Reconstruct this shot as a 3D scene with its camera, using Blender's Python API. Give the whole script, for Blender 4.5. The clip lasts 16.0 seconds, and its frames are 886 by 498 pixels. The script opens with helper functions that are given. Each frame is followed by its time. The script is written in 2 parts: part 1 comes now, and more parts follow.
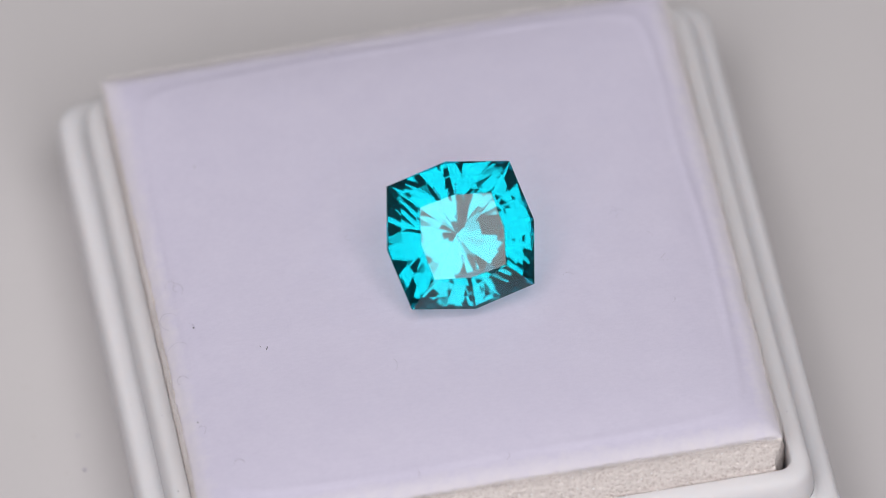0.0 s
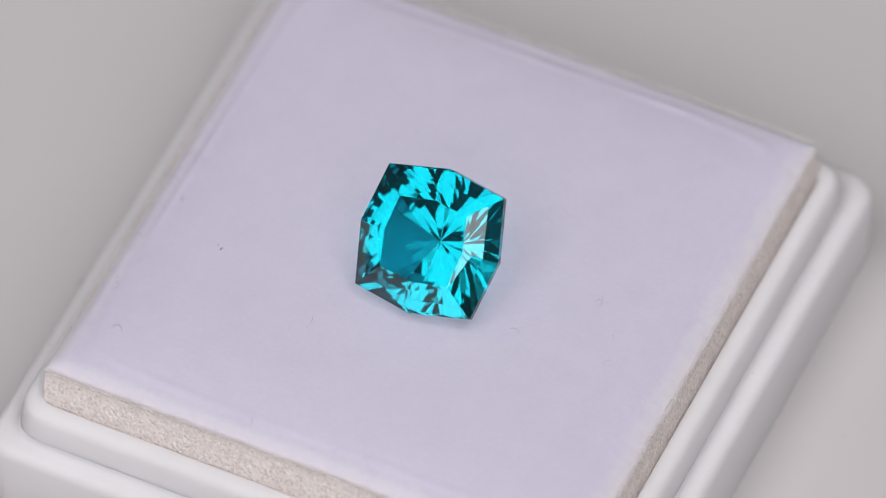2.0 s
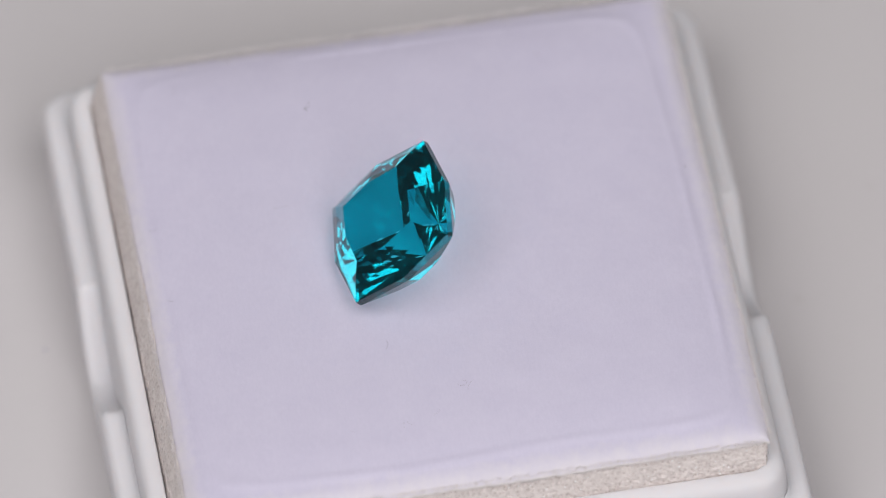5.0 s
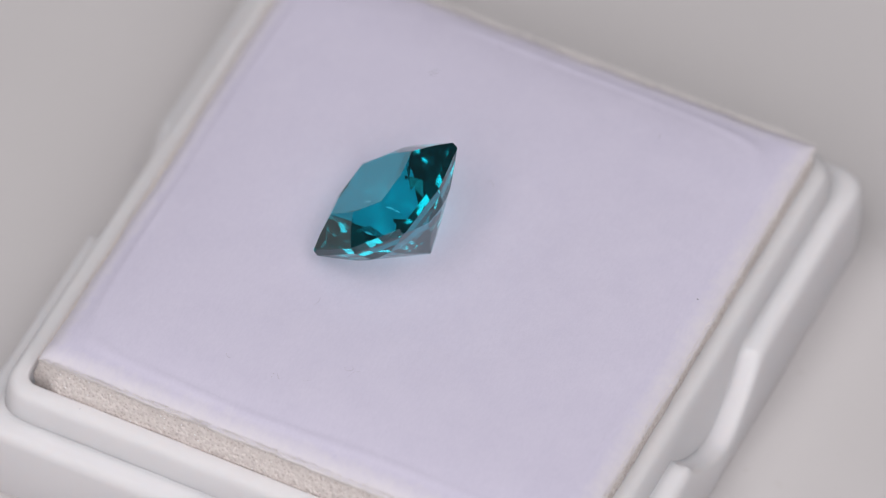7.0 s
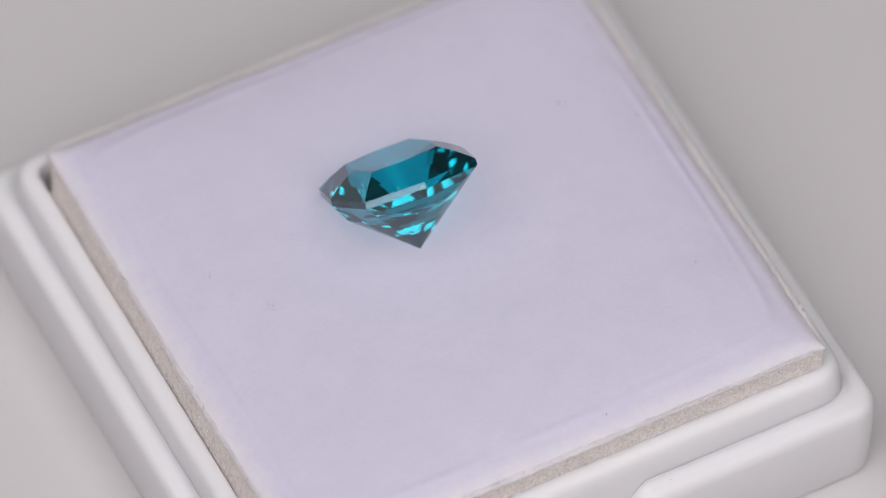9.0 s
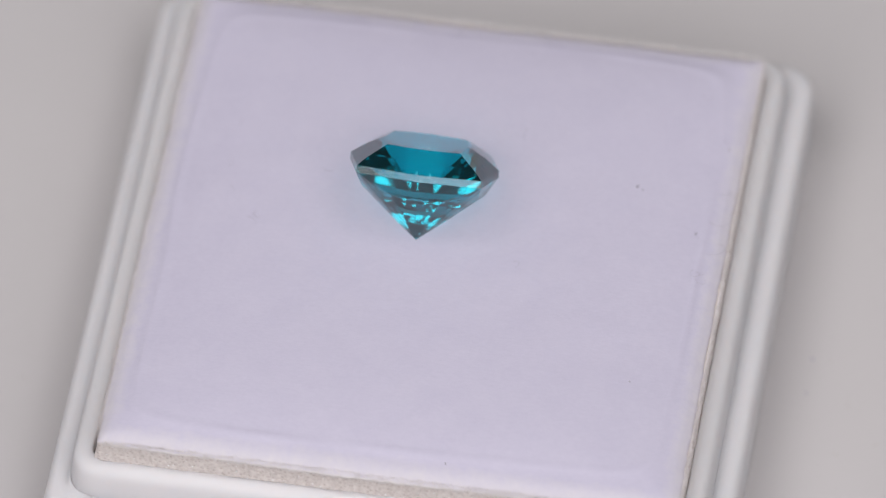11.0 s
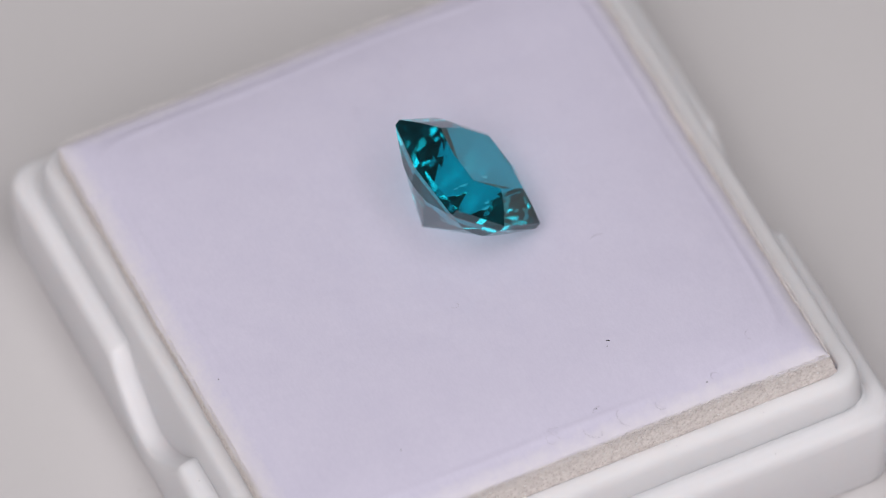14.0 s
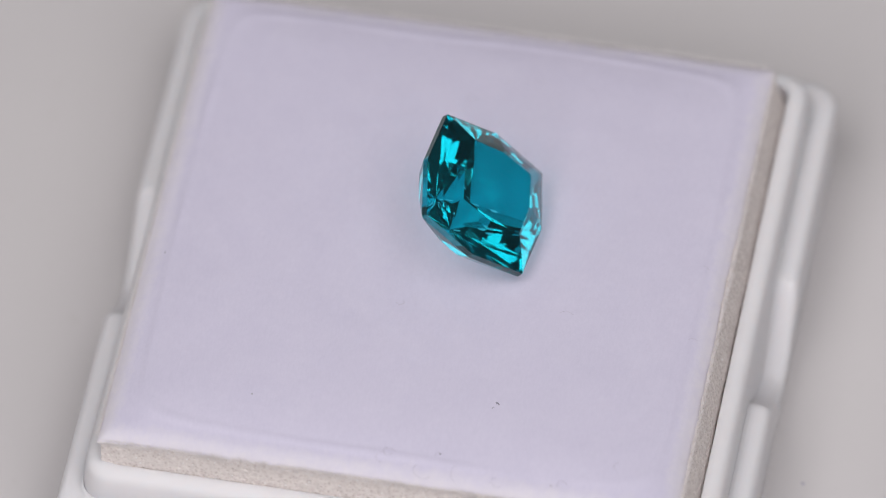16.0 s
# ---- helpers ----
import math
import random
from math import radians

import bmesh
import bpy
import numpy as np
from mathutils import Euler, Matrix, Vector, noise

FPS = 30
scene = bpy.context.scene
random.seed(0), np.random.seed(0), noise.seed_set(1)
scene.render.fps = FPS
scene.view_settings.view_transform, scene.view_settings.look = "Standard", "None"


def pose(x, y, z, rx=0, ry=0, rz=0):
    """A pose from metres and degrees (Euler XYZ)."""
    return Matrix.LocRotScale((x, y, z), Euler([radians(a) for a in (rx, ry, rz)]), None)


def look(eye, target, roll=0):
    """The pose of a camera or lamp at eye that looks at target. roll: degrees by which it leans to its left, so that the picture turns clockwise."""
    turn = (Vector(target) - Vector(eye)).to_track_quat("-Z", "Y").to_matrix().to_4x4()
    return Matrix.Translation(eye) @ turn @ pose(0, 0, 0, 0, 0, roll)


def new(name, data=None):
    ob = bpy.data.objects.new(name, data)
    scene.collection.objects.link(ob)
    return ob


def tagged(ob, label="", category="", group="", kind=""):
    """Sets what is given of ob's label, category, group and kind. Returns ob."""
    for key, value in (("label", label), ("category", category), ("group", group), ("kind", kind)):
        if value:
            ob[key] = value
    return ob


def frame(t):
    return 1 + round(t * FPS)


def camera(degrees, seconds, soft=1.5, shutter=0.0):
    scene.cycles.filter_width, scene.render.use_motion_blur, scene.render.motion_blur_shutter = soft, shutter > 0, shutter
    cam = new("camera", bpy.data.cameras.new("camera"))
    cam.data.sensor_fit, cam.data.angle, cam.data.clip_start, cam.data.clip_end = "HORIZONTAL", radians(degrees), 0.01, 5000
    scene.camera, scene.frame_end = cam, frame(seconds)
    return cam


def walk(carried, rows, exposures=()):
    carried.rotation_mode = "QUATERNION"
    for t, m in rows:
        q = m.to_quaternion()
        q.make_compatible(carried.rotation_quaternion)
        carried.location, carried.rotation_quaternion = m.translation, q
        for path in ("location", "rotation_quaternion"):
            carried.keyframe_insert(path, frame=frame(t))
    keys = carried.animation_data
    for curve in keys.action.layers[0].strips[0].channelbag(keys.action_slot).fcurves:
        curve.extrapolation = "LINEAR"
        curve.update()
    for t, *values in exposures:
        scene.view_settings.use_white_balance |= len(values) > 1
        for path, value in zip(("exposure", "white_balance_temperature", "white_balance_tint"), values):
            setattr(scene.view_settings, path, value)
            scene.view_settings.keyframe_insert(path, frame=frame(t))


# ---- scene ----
cam = camera(5.0, 16.0, soft=1.0)
MM = 0.001
EYE = (0.00044, -0.35779, 0.47238)
AIM = (EYE[0], EYE[1] + 0.6126, EYE[2] - 0.7904)
VIEW = look(EYE, AIM, -1.307)
walk(cam, [(0.0, VIEW), (16.0, VIEW)])
cam.data.dof.use_dof = True
cam.data.dof.focus_distance = 0.579
cam.data.dof.aperture_fstop = 23.0

scene.cycles.max_bounces, scene.cycles.transmission_bounces = 48, 48
scene.cycles.caustics_refractive, scene.cycles.caustics_reflective = True, True

# the turning plate: degrees at 0 s and degrees a second, clockwise from above
TURN_START, TURN_RATE = 10.075, 18.245

# ---- light ----
world = bpy.data.worlds.new("studio_dusk")
scene.world = world
world.use_nodes = True
world.node_tree.nodes["Background"].inputs[0].default_value = (1.0, 0.975, 1.0, 1)
world.node_tree.nodes["Background"].inputs[1].default_value = 0.045

TARGET = Vector((0, 0, 0.011))
BACK = (Vector(EYE) - TARGET).normalized()
RIGHT = Vector((1, 0, 0))
ABOVE = BACK.cross(RIGHT)
LAMP_FAR = 0.60
# softboxes round the camera, flat to the line of sight: metres to the right and up from it, width, height
# the narrow third one over the camera is added, with no source known for it
LAMPS = ((-0.2365, 0.115, 0.337, 0.77), (0.191, 0.115, 0.308, 0.77), (-0.0155, 0.172, 0.085, 0.20))
GLOW = 9.95      # watts a square metre


def lamp_pose(across, up):
    turn = Matrix((RIGHT, ABOVE, BACK)).transposed().to_4x4()
    return Matrix.Translation(TARGET + BACK * LAMP_FAR + RIGHT * across + ABOVE * up) @ turn


for across, up, wide, high in LAMPS:
    data = bpy.data.lights.new("softbox_glow", "AREA")
    data.shape, data.size, data.size_y = "RECTANGLE", wide, high
    data.energy = GLOW * wide * high
    data.color = (1.0, 0.97, 0.99)
    # the diffuser is hotter in its middle than at its rim
    data.use_nodes = True
    nt = data.node_tree
    geo = nt.nodes.new("ShaderNodeNewGeometry")
    off = nt.nodes.new("ShaderNodeVectorMath")
    off.operation = "DISTANCE"
    off.inputs[1].default_value = (0.5, 0.5, 0)
    fall = nt.nodes.new("ShaderNodeMapRange")
    fall.inputs[1].default_value, fall.inputs[2].default_value = 0.0, 0.62
    fall.inputs[3].default_value, fall.inputs[4].default_value = 1.05, 0.86
    nt.links.new(geo.outputs["Parametric"], off.inputs[0])
    nt.links.new(off.outputs["Value"], fall.inputs[0])
    nt.links.new(fall.outputs[0], nt.nodes["Emission"].inputs["Strength"])
    lamp = new("softbox_glow", data)
    lamp.matrix_world = lamp_pose(across, up)


# ---- materials ----
def material(name):
    m = bpy.data.materials.new(name)
    m.use_nodes = True
    nt = m.node_tree
    return m, nt, nt.nodes["Principled BSDF"]


def coords(nt, scale):
    tc = nt.nodes.new("ShaderNodeTexCoord")
    mp = nt.nodes.new("ShaderNodeMapping")
    mp.inputs["Scale"].default_value = scale
    nt.links.new(tc.outputs["Object"], mp.inputs[0])
    return mp.outputs[0]


def noise_tex(nt, vec, scale, detail=4.0, rough=0.55):
    n = nt.nodes.new("ShaderNodeTexNoise")
    n.inputs["Scale"].default_value = scale
    n.inputs["Detail"].default_value = detail
    n.inputs["Roughness"].default_value = rough
    nt.links.new(vec, n.inputs["Vector"])
    return n.outputs["Fac"]


def ramp(nt, fac, stops):
    r = nt.nodes.new("ShaderNodeValToRGB")
    e = r.color_ramp.elements
    while len(e) < len(stops):
        e.new(0.5)
    for k, (p, c) in enumerate(stops):
        e[k].position, e[k].color = p, (*c, 1)
    nt.links.new(fac, r.inputs[0])
    return r.outputs[0]


def mix(nt, kind, fac, a, b):
    n = nt.nodes.new("ShaderNodeMix")
    n.data_type, n.blend_type = "RGBA", kind
    if isinstance(fac, float):
        n.inputs[0].default_value = fac
    else:
        nt.links.new(fac, n.inputs[0])
    nt.links.new(a, n.inputs[6])
    nt.links.new(b, n.inputs[7])
    return n.outputs[2]


def bump(nt, bsdf, height, dist, strength=1.0):
    b = nt.nodes.new("ShaderNodeBump")
    b.inputs["Strength"].default_value = strength
    b.inputs["Distance"].default_value = dist
    nt.links.new(height, b.inputs["Height"])
    nt.links.new(b.outputs[0], bsdf.inputs["Normal"])


def felt_material():
    m, nt, b = material("white_felt")
    v = coords(nt, (1, 1, 1))
    stretched = coords(nt, (1, 2.2, 1))
    big = ramp(nt, noise_tex(nt, v, 420, 7, 0.75), [(0.3, (0.700, 0.667, 0.812)), (0.7, (0.738, 0.704, 0.842))])
    fine = ramp(nt, noise_tex(nt, stretched, 2600, 5, 0.7), [(0.25, (0.93, 0.93, 0.94)), (0.7, (1, 1, 1))])
    cloth = mix(nt, "MULTIPLY", 0.8, big, fine)

    def calc(kind, a, c):
        n = nt.nodes.new("ShaderNodeMath")
        n.operation = kind
        for k, val in enumerate((a, c)):
            if isinstance(val, float):
                n.inputs[k].default_value = val
            elif val is not None:
                nt.links.new(val, n.inputs[k])
        return n.outputs[0]

    # undyed pale fibres along the cut edge, fading inwards unevenly
    xyz = nt.nodes.new("ShaderNodeSeparateXYZ")
    nt.links.new(v, xyz.inputs[0])
    far = calc("MAXIMUM", calc("ABSOLUTE", calc("SUBTRACT", xyz.outputs[0], 0.00006), None), calc("ABSOLUTE", calc("SUBTRACT", xyz.outputs[1], -0.0003), None))
    ragged = calc("MULTIPLY", calc("SUBTRACT", noise_tex(nt, v, 1100, 5, 0.7), 0.5), 0.0016)
    rim = nt.nodes.new("ShaderNodeMapRange")
    rim.inputs[1].default_value, rim.inputs[2].default_value = 0.0155, 0.0169
    nt.links.new(calc("ADD", far, ragged), rim.inputs[0])
    pale = nt.nodes.new("ShaderNodeRGB")
    pale.outputs[0].default_value = (0.82, 0.785, 0.825, 1)
    nt.links.new(mix(nt, "MIX", rim.outputs[0], cloth, pale.outputs[0]), b.inputs["Base Color"])
    b.inputs["Roughness"].default_value = 0.95
    b.inputs["Specular IOR Level"].default_value = 0.15
    b.inputs["Sheen Weight"].default_value = 0.12
    bump(nt, b, noise_tex(nt, v, 2300, 7, 0.8), 0.00007, 0.35)
    return m


def foam_material():
    m, nt, b = material("open_cell_foam")
    v = coords(nt, (1, 1, 1))
    vo = nt.nodes.new("ShaderNodeTexVoronoi")
    vo.inputs["Scale"].default_value = 4300
    nt.links.new(v, vo.inputs["Vector"])
    # the shade in the small cell pits is put into the colour
    cells = ramp(nt, vo.outputs["Distance"], [(0.06, (0.63, 0.56, 0.525)), (0.26, (0.80, 0.73, 0.695)), (0.55, (0.87, 0.81, 0.775))])
    tone = ramp(nt, noise_tex(nt, v, 2700, 4, 0.7), [(0.36, (0.86, 0.85, 0.85)), (0.62, (1, 1, 1))])
    # white glints on the cell walls, painted as dots into the colour
    glint_cells = nt.nodes.new("ShaderNodeTexVoronoi")
    glint_cells.inputs["Scale"].default_value = 1900
    nt.links.new(v, glint_cells.inputs["Vector"])
    glints = ramp(nt, glint_cells.outputs["Distance"], [(0.10, (0.95, 0.94, 0.93)), (0.17, (0, 0, 0))])
    nt.links.new(mix(nt, "LIGHTEN", 1.0, mix(nt, "MULTIPLY", 1.0, cells, tone), glints), b.inputs["Base Color"])
    b.inputs["Roughness"].default_value = 0.7
    bump(nt, b, vo.outputs["Distance"], 0.00008, 0.7)
    return m


def plastic_material():
    m, nt, b = material("white_moulded_plastic")
    v = coords(nt, (1, 1, 1))
    base = ramp(nt, noise_tex(nt, v, 90, 4), [(0.3, (0.79, 0.777, 0.795)), (0.7, (0.83, 0.817, 0.835))])
    nt.links.new(base, b.inputs["Base Color"])
    rough = nt.nodes.new("ShaderNodeMapRange")
    rough.inputs[3].default_value, rough.inputs[4].default_value = 0.55, 0.72
    nt.links.new(noise_tex(nt, v, 700, 4), rough.inputs[0])
    nt.links.new(rough.outputs[0], b.inputs["Roughness"])
    b.inputs["Specular IOR Level"].default_value = 0.25
    b.inputs["Subsurface Weight"].default_value = 0.6
    b.inputs["Subsurface Radius"].default_value = (1.0, 0.92, 0.88)
    b.inputs["Subsurface Scale"].default_value = 0.0012
    bump(nt, b, noise_tex(nt, v, 1400, 4), 0.00002, 0.5)
    return m


def table_material():
    m, nt, b = material("grey_white_laminate")
    v = coords(nt, (1, 1, 1))
    base = ramp(nt, noise_tex(nt, v, 22, 4), [(0.3, (0.635, 0.612, 0.612)), (0.7, (0.67, 0.647, 0.647))])
    spots = ramp(nt, noise_tex(nt, v, 900, 3), [(0.26, (0.93, 0.92, 0.9)), (0.34, (1, 1, 1))])
    nt.links.new(mix(nt, "MULTIPLY", 0.6, base, spots), b.inputs["Base Color"])
    b.inputs["Roughness"].default_value = 0.62
    b.inputs["Specular IOR Level"].default_value = 0.3
    bump(nt, b, noise_tex(nt, v, 2500, 3), 0.00001, 0.4)
    return m


def gem_material():
    m, nt, b = material("teal_crystal")
    b.inputs["Base Color"].default_value = (0.002, 0.345, 0.42, 1)
    b.inputs["Roughness"].default_value = 0.0
    b.inputs["IOR"].default_value = 1.753
    b.inputs["Specular IOR Level"].default_value = 0.5
    b.inputs["Transmission Weight"].default_value = 0.97
    return m


def plain_material(name, colour, rough):
    m, nt, b = material(name)
    v = coords(nt, (1, 1, 1))
    lo = tuple(c * 0.85 for c in colour)
    nt.links.new(ramp(nt, noise_tex(nt, v, 800, 3), [(0.3, lo), (0.7, colour)]), b.inputs["Base Color"])
    b.inputs["Roughness"].default_value = rough
    return m


FELT, FOAM, PLASTIC = felt_material(), foam_material(), plastic_material()
TABLE, GEM = table_material(), gem_material()
FELT_CUT = plain_material("cut_felt_edge", (0.88, 0.84, 0.83), 0.95)
LINT_GREY = plain_material("grey_lint", (0.52, 0.495, 0.57), 0.9)
LINT_DARK = plain_material("dark_dust", (0.035, 0.032, 0.04), 0.9)
LINT_PALE = plain_material("pale_lint", (0.59, 0.56, 0.65), 0.9)
HOUSING = plain_material("black_housing", (0.03, 0.03, 0.032), 0.6)


# ---- helpers of this scene ----
def mesh_of(name, bm, mat, smooth=False):
    me = bpy.data.meshes.new(name)
    bm.normal_update()
    bm.to_mesh(me)
    bm.free()
    me.materials.append(mat)
    if smooth:
        for p in me.polygons:
            p.use_smooth = True
    return me


def part(name, bm, mat, parent, label="", smooth=False):
    ob = new(name, mesh_of(name, bm, mat, smooth))
    ob.parent = parent
    if label:
        tagged(ob, label)
    return ob


def rounded_loop(cx, cy, half, r, cuts, bend=6):
    """Points round a square with rounded corners; cuts: places along each straight side, from -1 to 1."""
    pts = []
    flat = half - r
    for k in range(4):
        turn = Matrix.Rotation(k * math.pi / 2, 2)
        for c in cuts:
            pts.append(turn @ Vector((half, c * flat)))
        for j in range(1, bend):
            a = j / bend * math.pi / 2
            pts.append(turn @ Vector((flat + r * math.cos(a), flat + r * math.sin(a))))
    return [(p.x + cx, p.y + cy) for p in pts]


def loft(loops, close_first=False, close_last=False):
    bm = bmesh.new()
    rows = [[bm.verts.new(p) for p in loop] for loop in loops]
    n = len(rows[0])
    for a, b in zip(rows, rows[1:]):
        for i in range(n):
            j = (i + 1) % n
            bm.faces.new((a[i], a[j], b[j], b[i]))
    if close_first:
        bm.faces.new(rows[0][::-1])
    if close_last:
        bm.faces.new(rows[-1])
    bmesh.ops.recalc_face_normals(bm, faces=bm.faces)
    return bm


# heights in millimetres above the table
PAD_Z, RIM_Z, FLANGE_Z = 10.4, 8.5, 6.2
BOX_X, BOX_Y = 0.28, -0.85
PAD_X, PAD_Y, PAD_HALF = 0.06, -0.30, 16.68
MOVERS = []


# ---- table and the turning plate on it ----
PLATE_H = 0.012


def build_table():
    bm = bmesh.new()
    n, size = 24, 0.9
    grid = [[bm.verts.new((-size + 2 * size * i / n, -size + 2 * size * j / n, -PLATE_H)) for i in range(n + 1)] for j in range(n + 1)]
    for j in range(n):
        for i in range(n):
            bm.faces.new((grid[j][i], grid[j][i + 1], grid[j + 1][i + 1], grid[j + 1][i]))
    low = bmesh.ops.extrude_face_region(bm, geom=list(bm.faces))
    for v in low["geom"]:
        if isinstance(v, bmesh.types.BMVert):
            v.co.z = -PLATE_H - 0.02
    bmesh.ops.recalc_face_normals(bm, faces=bm.faces)
    ob = new("ground", mesh_of("ground", bm, TABLE))
    tagged(ob, "smooth matt light grey tabletop under the turning plate", "tabletop", kind="structure")


def build_turntable():
    plate = new("turntable")
    tagged(plate, "smooth matt light grey turning plate carrying the box", "turntable")
    ring = lambda r, z: [(r * math.cos(a), r * math.sin(a), z) for a in [k * math.pi / 64 for k in range(128)]]
    part("platter", loft([ring(0.218, 0.002 - PLATE_H), ring(0.22, 0.003 - PLATE_H), ring(0.22, -0.001), ring(0.2197, -0.0003), ring(0.219, 0.0)], True, True), TABLE, plate)
    part("foot", loft([ring(0.12, -PLATE_H), ring(0.12, 0.0025 - PLATE_H)], True, True), HOUSING, plate, "low black round foot")
    MOVERS.append((plate, Matrix.Identity(4)))


# ---- plastic box ----
def recess(x):
    """How far the ledge dips in the finger scoop in the middle of two sides."""
    u = abs(x - 0.15) / 4.45
    if u >= 1.0:
        return 0.0
    return min(1.0, (1.0 - u) / 0.035) * 0.25 + 3.1 * (1.0 - u ** 1.6)


def build_box():
    box = new("gem_box")
    tagged(box, "open white plastic gemstone display box without its lid", "gem box")
    cuts = [-1 + 2 * i / 30 for i in range(31)]
    rim = []
    for half, z, r in ((16.95, 0.9, 0.8), (16.95, 8.32, 0.8), (16.98, 8.45, 0.85), (17.08, 8.5, 0.95), (17.5, 8.5, 1.2),
                       (17.74, 8.45, 1.45), (17.92, 8.33, 1.6), (18.04, 8.12, 1.7), (18.11, 7.85, 1.75), (18.17, 7.4, 1.8), (18.28, 6.2, 1.8), (18.3, 1.0, 1.8)):
        rim.append([(x * MM, y * MM, z * MM) for x, y in rounded_loop(BOX_X, BOX_Y, half, r, cuts)])
    ob = part("rim_wall", loft(rim), PLASTIC, box, "raised white plastic inner wall", smooth=True)

    steps = sorted([-1 + 2 * i / 90 for i in range(91)])
    flange = []
    for half, z, r, dips in ((18.15, 6.0, 1.4, 1), (18.2, 6.5, 1.4, 1), (18.34, 6.32, 1.42, 1), (18.52, 6.22, 1.45, 1), (18.75, 6.18, 1.5, 1), (19.05, 6.18, 1.55, 1), (19.28, 6.11, 1.60, 1),
                             (19.45, 5.95, 1.65, 1), (19.56, 5.72, 1.65, 1), (19.61, 5.4, 1.65, 1), (19.58, 3.5, 1.65, 1), (19.42, 0.4, 1.65, 0), (19.25, 0.06, 1.55, 0), (18.9, 0.0, 1.45, 0)):
        loop = []
        for x, y in rounded_loop(BOX_X, BOX_Y, half, r, steps):
            side = abs(y - BOX_Y) > half - 0.02
            z2 = z
            if side and dips:
                z2 = 0.4 + (z - 0.4) * (1 - recess(x) / 5.78)
            loop.append((x * MM, y * MM, z2 * MM))
        flange.append(loop)
    bm = loft(flange)
    bmesh.ops.dissolve_degenerate(bm, dist=1e-7, edges=bm.edges)
    ob = part("flange", bm, PLASTIC, box, "lower white plastic ledge with two finger recesses", smooth=True)
    plate = [[(x * MM, y * MM, z * MM) for x, y in rounded_loop(BOX_X, BOX_Y, half, 1.8, [-1, 1])] for half, z in ((18.24, 1.0), (18.24, 2.1))]
    part("floor_plate", loft(plate, True, True), PLASTIC, box, "flat white plastic floor of the box")
    MOVERS.append((box, Matrix.Identity(4)))


# ---- foam pad with felt ----
def wob(a, b, c, size):
    return noise.noise((a * size, b * size, c * size))


def pad_top(x, y):
    """Height of the felt in millimetres over its corners."""
    a, b = max(PAD_HALF - abs(x - PAD_X), 1e-3), max(PAD_HALF - abs(y - PAD_Y), 1e-3)
    d = (a ** -1.6 + b ** -1.6) ** (-1 / 1.6)
    roll = -0.22 * max(0.0, 1 - d / 0.75) ** 2
    groove = -0.03 * math.exp(-((d - 1.15 - 0.5 * wob(x, y, 11, 0.12)) / 0.45) ** 2) * max(0, 0.6 + 1.6 * wob(x, y, 6, 0.15))
    lip = 0.02 * math.exp(-((d - 0.62) / 0.3) ** 2) + 0.085 * (0.7 + wob(x, y, 14, 0.2)) * math.exp(-((d - 1.45 - 0.4 * wob(x, y, 17, 0.1)) / 0.2) ** 2)
    return 0.18 + 1.17 * (1 - math.exp(-d / 2.6)) + groove + lip + roll + 0.035 * wob(x, y, 0, 0.25) + 0.02 * wob(x, y, 3, 0.9) * min(1, d)


def edge_shift(s, k):
    return 0.12 * (1 - (s / PAD_HALF) ** 2) + 0.10 * wob(s, k * 7.3, 1, 0.35) + 0.07 * wob(s, k * 3.1, 5, 1.6) + 0.05 * wob(s, k * 5.7, 9, 5.0)


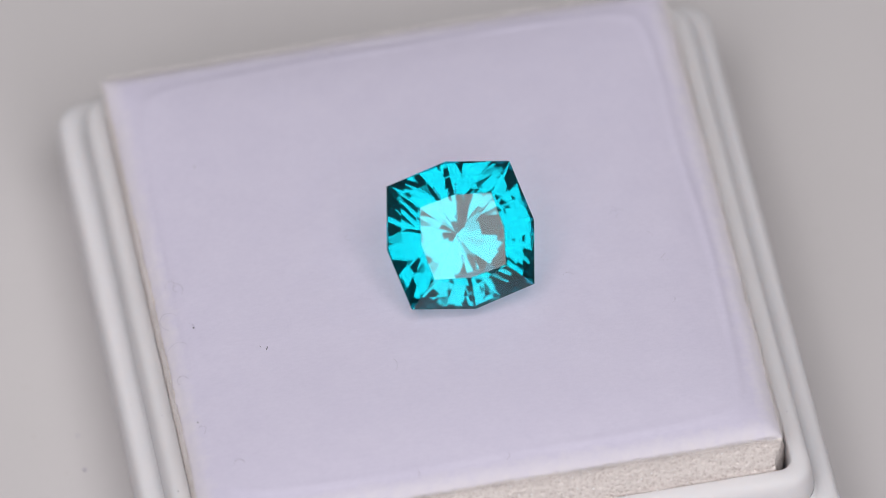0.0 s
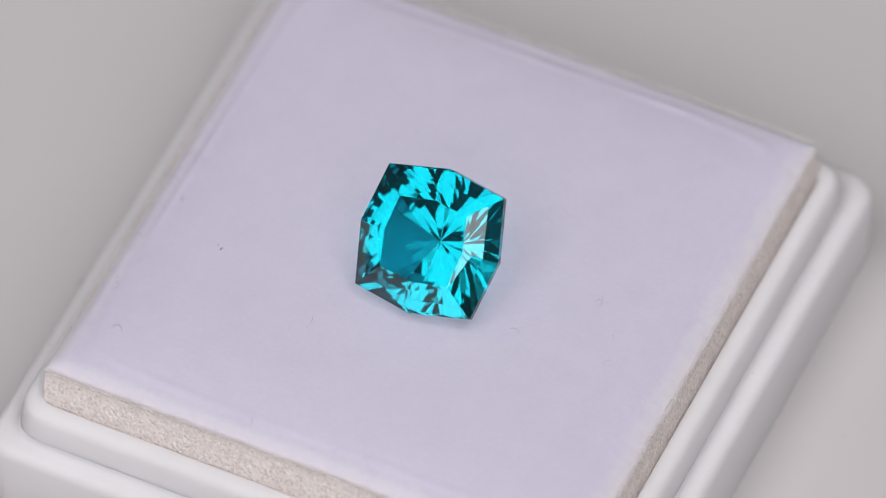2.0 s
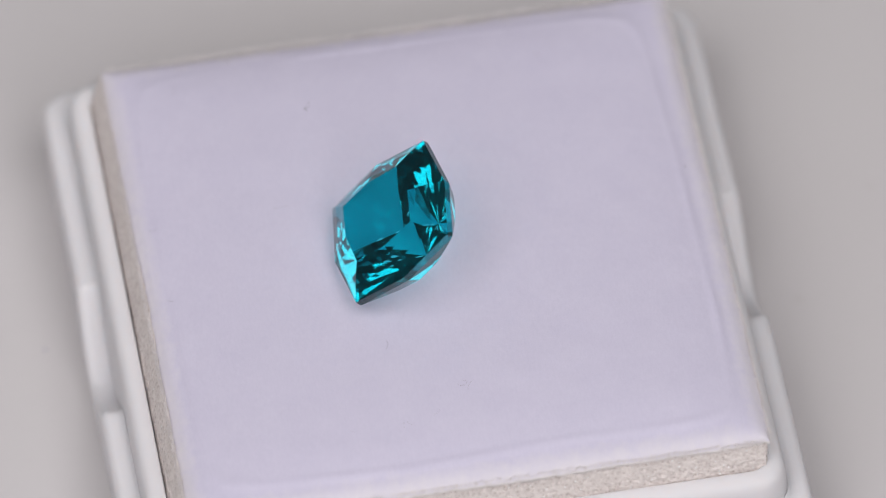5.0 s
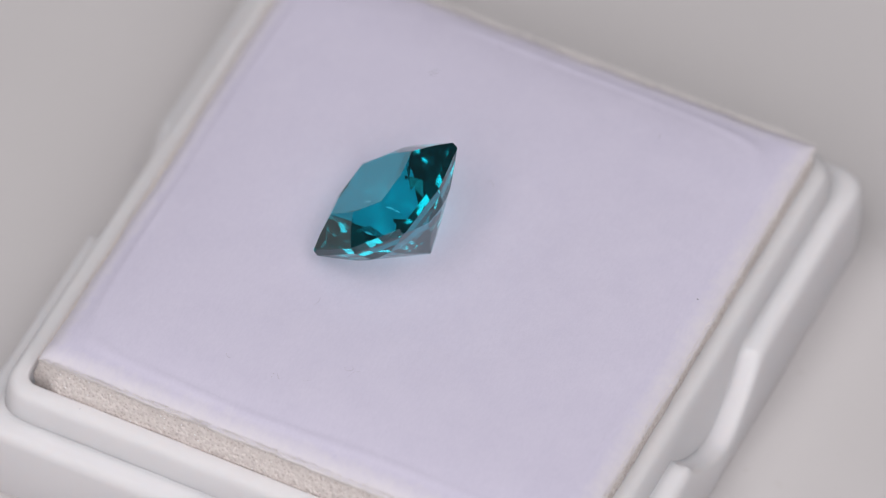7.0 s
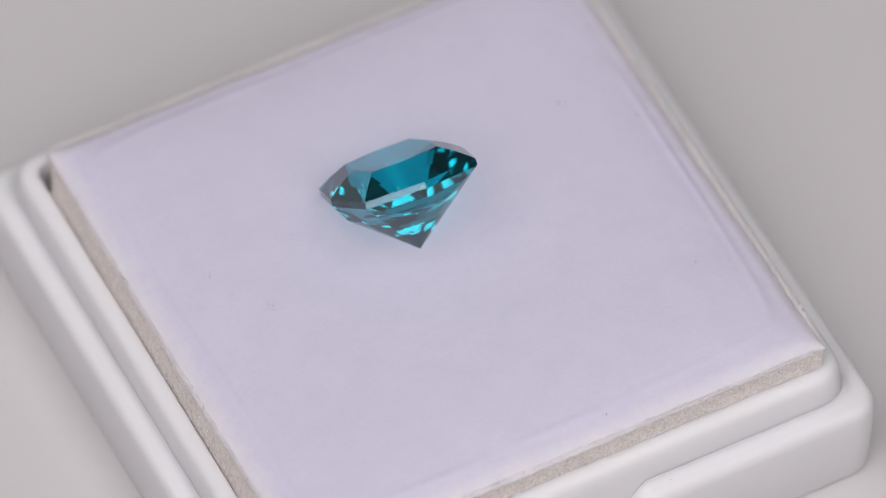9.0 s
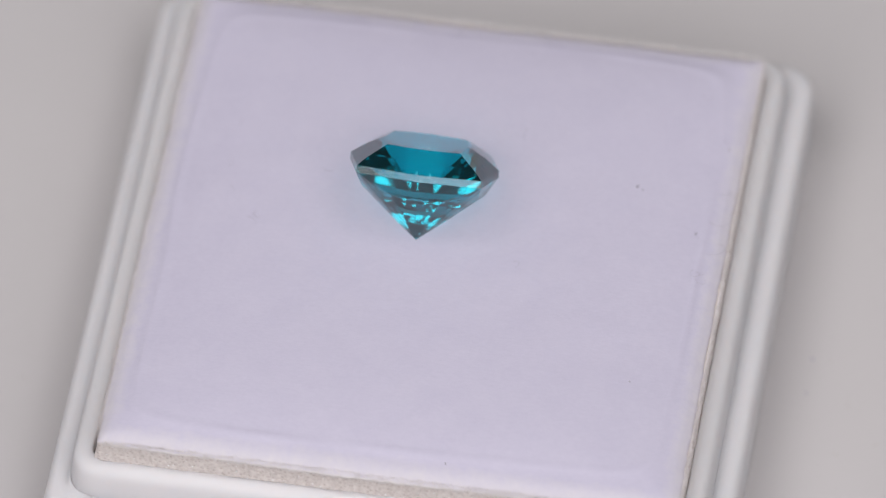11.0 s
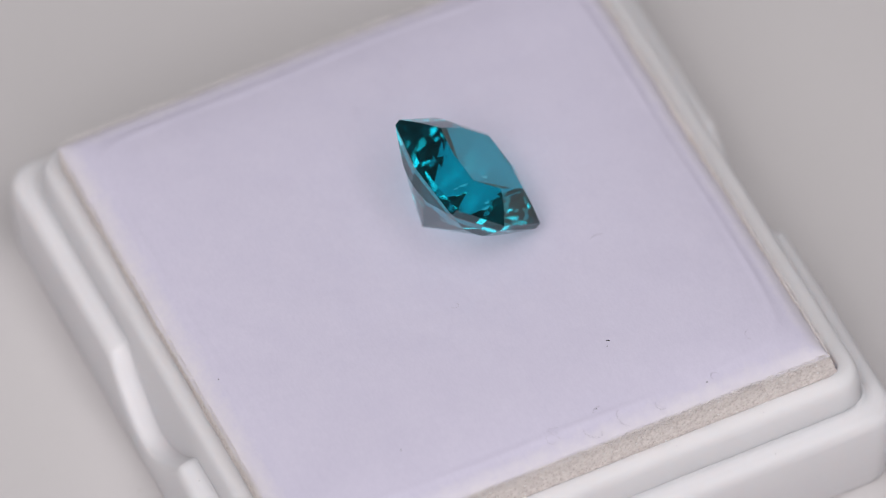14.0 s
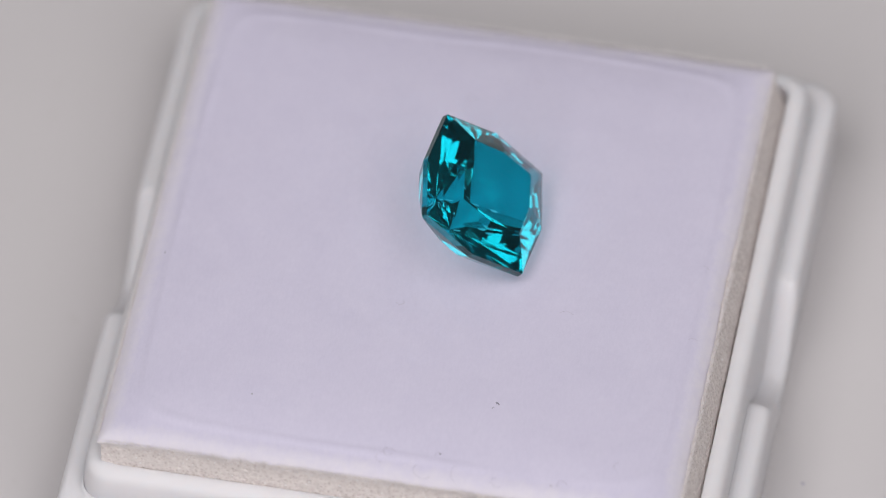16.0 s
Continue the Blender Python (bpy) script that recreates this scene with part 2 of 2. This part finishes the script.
def build_pad():
    pad = new("foam_pad")
    tagged(pad, "square foam pad covered in white felt inside the box", "foam pad")
    n = 190
    bm = bmesh.new()
    ticks = []
    for i in range(n + 1):
        u = -1 + 2 * i / n
        ticks.append(math.copysign(abs(u) ** 0.9, u) * PAD_HALF)
    rows = []
    for b in ticks:
        row = []
        for a in ticks:
            x, y = a, b
            ra, rb = abs(a) / PAD_HALF, abs(b) / PAD_HALF
            x += edge_shift(b, 1 if a > 0 else 2) * max(0, ra - 0.9) * 10
            y += edge_shift(a, 3 if b > 0 else 4) * max(0, rb - 0.9) * 10
            row.append(bm.verts.new(((x + PAD_X) * MM, (y + PAD_Y) * MM, (PAD_Z + pad_top(a + PAD_X, b + PAD_Y)) * MM)))
        rows.append(row)
    for j in range(n):
        for i in range(n):
            bm.faces.new((rows[j][i], rows[j][i + 1], rows[j + 1][i + 1], rows[j + 1][i]))
    border = [rows[0][i] for i in range(n)] + [rows[j][n] for j in range(n)] + [rows[n][n - i] for i in range(n)] + [rows[n - j][0] for j in range(n)]
    last = border
    for drop, pull in ((0.10, -0.02), (0.24, 0.03), (0.28, 0.4)):
        ring = []
        for v in border:
            x, y = v.co.x / MM, v.co.y / MM
            rag = 0.10 * wob(x, y, 4, 1.1) + 0.03 * wob(x, y, 8, 5) if drop > 0.2 else 0
            k = 1 - pull / PAD_HALF
            ring.append(bm.verts.new(((x - PAD_X) * k * MM + PAD_X * MM, (y - PAD_Y) * k * MM + PAD_Y * MM, v.co.z - (drop + rag) * MM)))
        m = len(ring)
        for i in range(m):
            j = (i + 1) % m
            bm.faces.new((last[j], last[i], ring[i], ring[j])).material_index = 1
        last = ring
    felt = part("felt_cover", bm, FELT, pad, "white brushed felt sheet with a soft cut edge", smooth=True)
    felt.data.materials.append(FELT_CUT)

    # open-cell foam core: rough cut sides
    bm = bmesh.new()
    m, levels = 320, 44
    core = PAD_HALF - 0.04
    loops = []
    for q in range(levels + 1):
        z = PAD_Z - 0.12 - 5.6 * (q / levels) ** 1.5
        loop = []
        for k in range(4):
            turn = Matrix.Rotation(k * math.pi / 2, 2)
            for i in range(m):
                s = -core + 2 * core * i / m
                p = turn @ Vector((core, s))
                hole = noise.voronoi((p.x * 3.4, p.y * 3.4, z * 3.4))[0]
                dent = 0.05 * abs(wob(p.x + 9, p.y, z, 3.0)) + 0.09 * max(0.0, 1 - hole[0] / 0.42)
                lean = (0.46, 0.04, 0.12, 0.66)[k]
                if k == 0:      # the foam stops short of one corner
                    lean -= 0.7 * max(0.0, -s / core - 0.92) / 0.08
                along = s * 0.978 if k == 3 and s > 0 else s
                flare = lean * min(1, max(0, (PAD_Z - z - 0.3) / 2.2))
                p = turn @ Vector((core + flare - dent + 0.05 * wob(s, k, z, 0.7), along))
                loop.append(bm.verts.new(((p.x + PAD_X) * MM, (p.y + PAD_Y - 0.12) * MM, z * MM)))
        loops.append(loop)
    c = len(loops[0])
    for a, b in zip(loops, loops[1:]):
        for i in range(c):
            j = (i + 1) % c
            bm.faces.new((a[i], b[i], b[j], a[j]))
    bm.faces.new(loops[0])
    bm.faces.new(loops[-1][::-1])
    bmesh.ops.recalc_face_normals(bm, faces=bm.faces)
    part("foam_core", bm, FOAM, pad, "beige open-cell foam with rough cut sides")

    # loose fibres along the cut edge of the felt
    rnd = random.Random(5)
    bm = bmesh.new()
    for _ in range(9000):
        k = rnd.randrange(4)
        s = rnd.uniform(-16.4, 16.4)
        turn = Matrix.Rotation(k * math.pi / 2, 2)
        z = PAD_Z + rnd.uniform(-0.3, 0.2)
        out = PAD_HALF - 0.05
        d = Vector((rnd.uniform(0.04, 0.26), rnd.uniform(-0.35, 0.35), rnd.uniform(-0.25, 0.32)))
        sag = rnd.uniform(-0.1, 0.1)
        pts = []
        for h in range(4):
            f = h / 3
            p = turn @ Vector((out + d.x * f, s + d.y * f + sag * f * f))
            pts.append(Vector((p.x + PAD_X, p.y + PAD_Y, z + d.z * f * f)))
        tube(bm, pts, 0.009)
    part("edge_fibre", bm, FELT_CUT, pad, "fine loose white fibres along the felt edge")["kind"] = "stuff"
    MOVERS.append((pad, Matrix.Identity(4)))


def tube(bm, pts, r):
    """A thin three-sided tube through points in millimetres."""
    rings = []
    for i, p in enumerate(pts):
        way = (pts[min(i + 1, len(pts) - 1)] - pts[max(i - 1, 0)]).normalized()
        a = way.cross(Vector((0.3, 0.2, 1))).normalized()
        b = way.cross(a)
        rings.append([bm.verts.new((p + (a * math.cos(t) + b * math.sin(t)) * r) * MM) for t in (0.0, 2.09, 4.19)])
    for u, v in zip(rings, rings[1:]):
        for i in range(3):
            bm.faces.new((u[i], u[(i + 1) % 3], v[(i + 1) % 3], v[i]))
    bm.faces.new(rings[0][::-1])
    bm.faces.new(rings[-1])


# ---- the gem ----
GEM_R, GEM_C = 4.308, 5.083      # middle of a side and corner, from the axis
GEM_DEPTH = 4.29                 # culet below the girdle's lower edge
CULET = (1.085, 0.27, PAD_Z + 1.345)


def facet_rows():
    """The cuts, row by row: name, label, angle to the girdle plane, turns from each side's middle, and a point (radius, height) on the cut."""
    t = lambda a: math.tan(radians(a))
    rim = GEM_R * math.cos(radians(11.27))
    edge = rim - 0.012
    z1 = 0.36 + (edge - 3.46) * t(36.53)
    z2 = z1 + (3.46 - 2.80) * t(30.2)
    z3 = z2 + (2.80 - 2.39) * t(24.28)
    return (("pavilion_main", "long side facet of the pavilion", -40.54, (6.5, -6.5), (0, -GEM_DEPTH)),
            ("pavilion_corner", "long corner facet of the pavilion", -40.15, (38.0, -38.0), (0, -GEM_DEPTH)),
            ("pavilion_break", "steep upper pavilion facet", -61.0, (10.84, -10.84), (rim, -0.05)),
            ("pavilion_step", "middle pavilion facet", -41.62, (13.34, -13.34), (3.3, -GEM_DEPTH + 3.3 * t(40.54))),
            ("pavilion_star", "narrow inner pavilion facet", -40.85, (30.0, -30.0), (2.3, -GEM_DEPTH + 2.3 * t(40.15))),
            ("girdle", "narrow polished girdle facet", 88.0, (11.27, -11.27), (rim, 0.0)),
            ("crown_break", "outer step facet of the crown", 36.53, (11.27, -11.27), (edge, 0.36)),
            ("crown_main", "middle step facet of the crown", 30.2, (11.5, -11.5), (3.46, z1)),
            ("crown_star", "inner step facet of the crown", 24.28, (8.92, -8.92), (2.80, z2)),
            ("table_facet", "large flat square table facet", 0.0, (0.0,), (0.0, z3)))


def build_gem():
    gem = new("gemstone")
    tagged(gem, "faceted teal square cushion-cut gemstone lying tilted on the felt", "gemstone")
    stone = bmesh.new()
    bmesh.ops.create_cube(stone, size=16.0)
    mark = stone.faces.layers.int.new("row")
    rows = facet_rows()
    for index, (name, label, angle, turns, (r, z)) in enumerate(rows):
        quarters = range(4) if angle else range(1)
        for k in quarters:
            for turn in turns:
                a, tilt = radians(k * 90 + turn), radians(abs(angle))
                n = Vector((math.sin(tilt) * math.cos(a), math.sin(tilt) * math.sin(a), math.cos(tilt) * (-1 if angle < 0 else 1)))
                on = Vector((r * math.cos(a), r * math.sin(a), z))
                cut = bmesh.ops.bisect_plane(stone, geom=stone.verts[:] + stone.edges[:] + stone.faces[:], dist=1e-5, plane_co=on, plane_no=n, clear_outer=True)
                edges = [e for e in cut["geom_cut"] if isinstance(e, bmesh.types.BMEdge)]
                if len(edges) > 2:
                    for f in bmesh.ops.contextual_create(stone, geom=edges)["faces"]:
                        f[mark] = index + 1
    bmesh.ops.recalc_face_normals(stone, faces=stone.faces)
    stone.verts.index_update()
    for f in sorted(stone.faces, key=lambda f: f[mark]):
        if not f[mark]:
            continue
        name, label = rows[f[mark] - 1][:2]
        bm = bmesh.new()
        bm.faces.new([bm.verts.new(v.co * MM) for v in f.verts])
        facet = part(name, bm, GEM, gem, label)
        # the clear stone lets the light through to the felt under it, but for its steep outer cuts
        facet.visible_shadow = name in ("girdle", "crown_break")
    stone.free()
    lean = Matrix.Rotation(radians(40.75), 4, "X")
    spin = Matrix.Rotation(radians(3.75), 4, "Z")
    rest = Matrix.Translation(Vector(CULET) * MM) @ Matrix.Rotation(radians(-1.48), 4, "Z") @ lean @ spin @ Matrix.Translation((0, 0, GEM_DEPTH * MM))
    MOVERS.append((gem, rest))


# ---- lint and dust ----
def build_lint(x, y, z, size, curl, heading, mat, label, r=0.009):
    bm = bmesh.new()
    pts, a, p = [], radians(heading), Vector((0, 0, r))
    n = 12
    for k in range(n + 1):
        pts.append(p.copy())
        a += radians(curl) / n * (0.5 + k / n)
        p += Vector((math.cos(a), math.sin(a), 0.35 * math.sin(k / n * math.pi * 2))) * size / n
    mid = sum(pts, Vector()) / len(pts)
    tube(bm, [q - Vector((mid.x, mid.y, 0)) for q in pts], r)
    ob = new("lint_fibre", mesh_of("lint_fibre", bm, mat))
    tagged(ob, label, "lint", "lint on the box")
    MOVERS.append((ob, Matrix.Translation((x * MM, y * MM, z * MM))))


def build_speck(x, y, z, size, mat, label, seed):
    rnd = random.Random(seed)
    bm = bmesh.new()
    bmesh.ops.create_icosphere(bm, subdivisions=1, radius=size * MM)
    for v in bm.verts:
        v.co *= rnd.uniform(0.6, 1.25)
        v.co.z *= 0.6
    ob = new("dust_speck", mesh_of("dust_speck", bm, mat))
    tagged(ob, label, "dust", "dust on the box")
    MOVERS.append((ob, Matrix.Translation((x * MM, y * MM, (z + size * 0.4) * MM))))


def build_dirt():
    on_felt = ((-3.9, -8.4, 0.9, 70, 60, LINT_GREY), (10.5, -0.2, 1.0, 250, 20, LINT_GREY), (12.2, -2.0, 0.5, 60, 100, LINT_GREY),
               (12.57, -6.93, 0.5, 120, 10, LINT_PALE), (7.0, -4.0, 0.7, 100, 130, LINT_PALE), (-4.95, 1.05, 0.8, 220, 200, LINT_GREY),
               (-15.06, -0.19, 1.6, 330, 40, LINT_GREY), (-14.7, -3.03, 0.7, 80, 80, LINT_PALE), (-15.4, -10.2, 0.9, 200, 30, LINT_GREY),
               (-13.83, -13.1, 1.0, 160, 100, LINT_GREY), (1.18, -15.6, 0.6, 140, 15, LINT_GREY), (-4.1, -15.7, 0.8, 90, 70, LINT_PALE),
               (-15.9, -2.2, 2.8, 260, 95, LINT_GREY), (-15.44, 0.1, 1.8, 300, 10, LINT_PALE), (12.6, -3.7, 0.45, 40, 20, LINT_GREY),
               (10.64, 0.16, 0.8, -60, 170, LINT_PALE), (-15.7, -4.2, 2.0, -200, 60, LINT_PALE), (-15.9, -6.5, 1.5, 240, 80, LINT_GREY))
    for x, y, size, curl, heading, mat in on_felt:
        tone = "pale" if mat is LINT_PALE else "grey"
        build_lint(x, y, PAD_Z + pad_top(x, y), size, curl, heading, mat, f"tiny curled {tone} lint fibre lying on the white felt")
    build_lint(-10.9, -5.7, PAD_Z + pad_top(-10.9, -5.7), 0.24, 50, 40, LINT_DARK, "short dark fibre lying on the white felt", 0.024)
    build_lint(-11.23, -5.5, PAD_Z + pad_top(-11.23, -5.5), 0.15, 20, 110, LINT_DARK, "short dark fibre lying on the white felt", 0.013)
    spots = ((-15.65, -9.65, None, 0.07, LINT_GREY), (-3.17, 15.24, None, 0.05, LINT_DARK), (12.55, -4.0, None, 0.03, LINT_GREY),
             (-14.7, -3.1, None, 0.05, LINT_DARK), (12.8, -4.0, None, 0.03, LINT_GREY), (-12.6, 8.2, None, 0.06, LINT_GREY),
             (18.85, 2.7, FLANGE_Z, 0.03, LINT_DARK), (18.9, -5.2, FLANGE_Z, 0.03, LINT_DARK), (-18.8, -12.5, FLANGE_Z, 0.035, LINT_DARK),
             (-17.3, -6.92, RIM_Z, 0.04, LINT_GREY), (17.7, -13.9, RIM_Z, 0.04, LINT_GREY), (-17.35, -12.4, RIM_Z, 0.03, LINT_DARK),
             (-5.93, 17.9, FLANGE_Z, 0.03, LINT_DARK), (-18.7, -4.1, FLANGE_Z, 0.03, LINT_GREY),
             (-21.56, -3.55, 0.0, 0.13, LINT_GREY), (-4.98, -22.45, 0.0, 0.13, LINT_GREY), (-21.55, -1.06, 0.0, 0.11, LINT_GREY))
    for k, (x, y, z, size, mat) in enumerate(spots):
        on = "white felt" if z is None else "white plastic edge" if z else "grey turning plate"
        tone = "dark" if mat is LINT_DARK else "grey"
        build_speck(x, y, PAD_Z + pad_top(x, y) if z is None else z, size, mat, f"minute {tone} dust speck on the {on}", k)


# ---- softbox housings beside the camera ----
def build_softbox(across, up, wide, high):
    box = new("softbox")
    tagged(box, "black rectangular softbox lamp beside the camera", "lamp")
    w, h = wide / 2 + 0.006, high / 2 + 0.006
    shape = ((w, h, 0.004), (w, h, 0.012), (w * 0.35, h * 0.35, 0.10), (w * 0.2, h * 0.2, 0.13))
    loops = [[(-a, -b, z), (a, -b, z), (a, b, z), (-a, b, z)] for a, b, z in shape]
    m = lamp_pose(across, up)
    box.matrix_world = Matrix.Translation(m.translation)
    hood = part("hood", loft(loops, False, True), HOUSING, box, "black fabric hood")
    hood.matrix_local = m.to_3x3().to_4x4()
    back = m.to_3x3() @ Vector((0, 0, 0.125))
    foot = -m.translation.z - PLATE_H
    # each lamp hangs on an arm; the poles stand aside, clear of the light
    side = 0.62 if abs(across) < 0.1 else math.copysign(wide / 2 + 0.06, across)

    def rod(a, b, r):
        way = (b - a).normalized()
        u = way.orthogonal().normalized()
        v = way.cross(u)
        rings = [[p + (u * math.cos(t) + v * math.sin(t)) * r for t in [k * math.pi / 8 for k in range(16)]] for p in (a, b)]
        return loft(rings, True, True)

    top = Vector((back.x + side, back.y, back.z))
    part("pole", rod(Vector((top.x, top.y, foot + 0.008)), top + Vector((0, 0, 0.01)), 0.011), HOUSING, box, "black metal lamp pole")
    part("arm", rod(back, top, 0.008), HOUSING, box, "black metal cross arm")
    loops = [[(top.x + r * math.cos(a), top.y + r * math.sin(a), foot + z) for a in [k * math.pi / 16 for k in range(32)]] for r, z in ((0.07, 0.0), (0.07, 0.006), (0.066, 0.008))]
    part("base_plate", loft(loops, True, True), HOUSING, box, "round black base plate")


def motions():
    for ob, rest in MOVERS:
        rows = []
        for k in range(33):
            t = k * 0.5
            rows.append((t, Matrix.Rotation(radians(TURN_START - TURN_RATE * t), 4, "Z") @ rest))
        walk(ob, rows)


build_table()
build_turntable()
build_box()
build_pad()
build_gem()
build_dirt()
for row in LAMPS:
    build_softbox(*row)
motions()
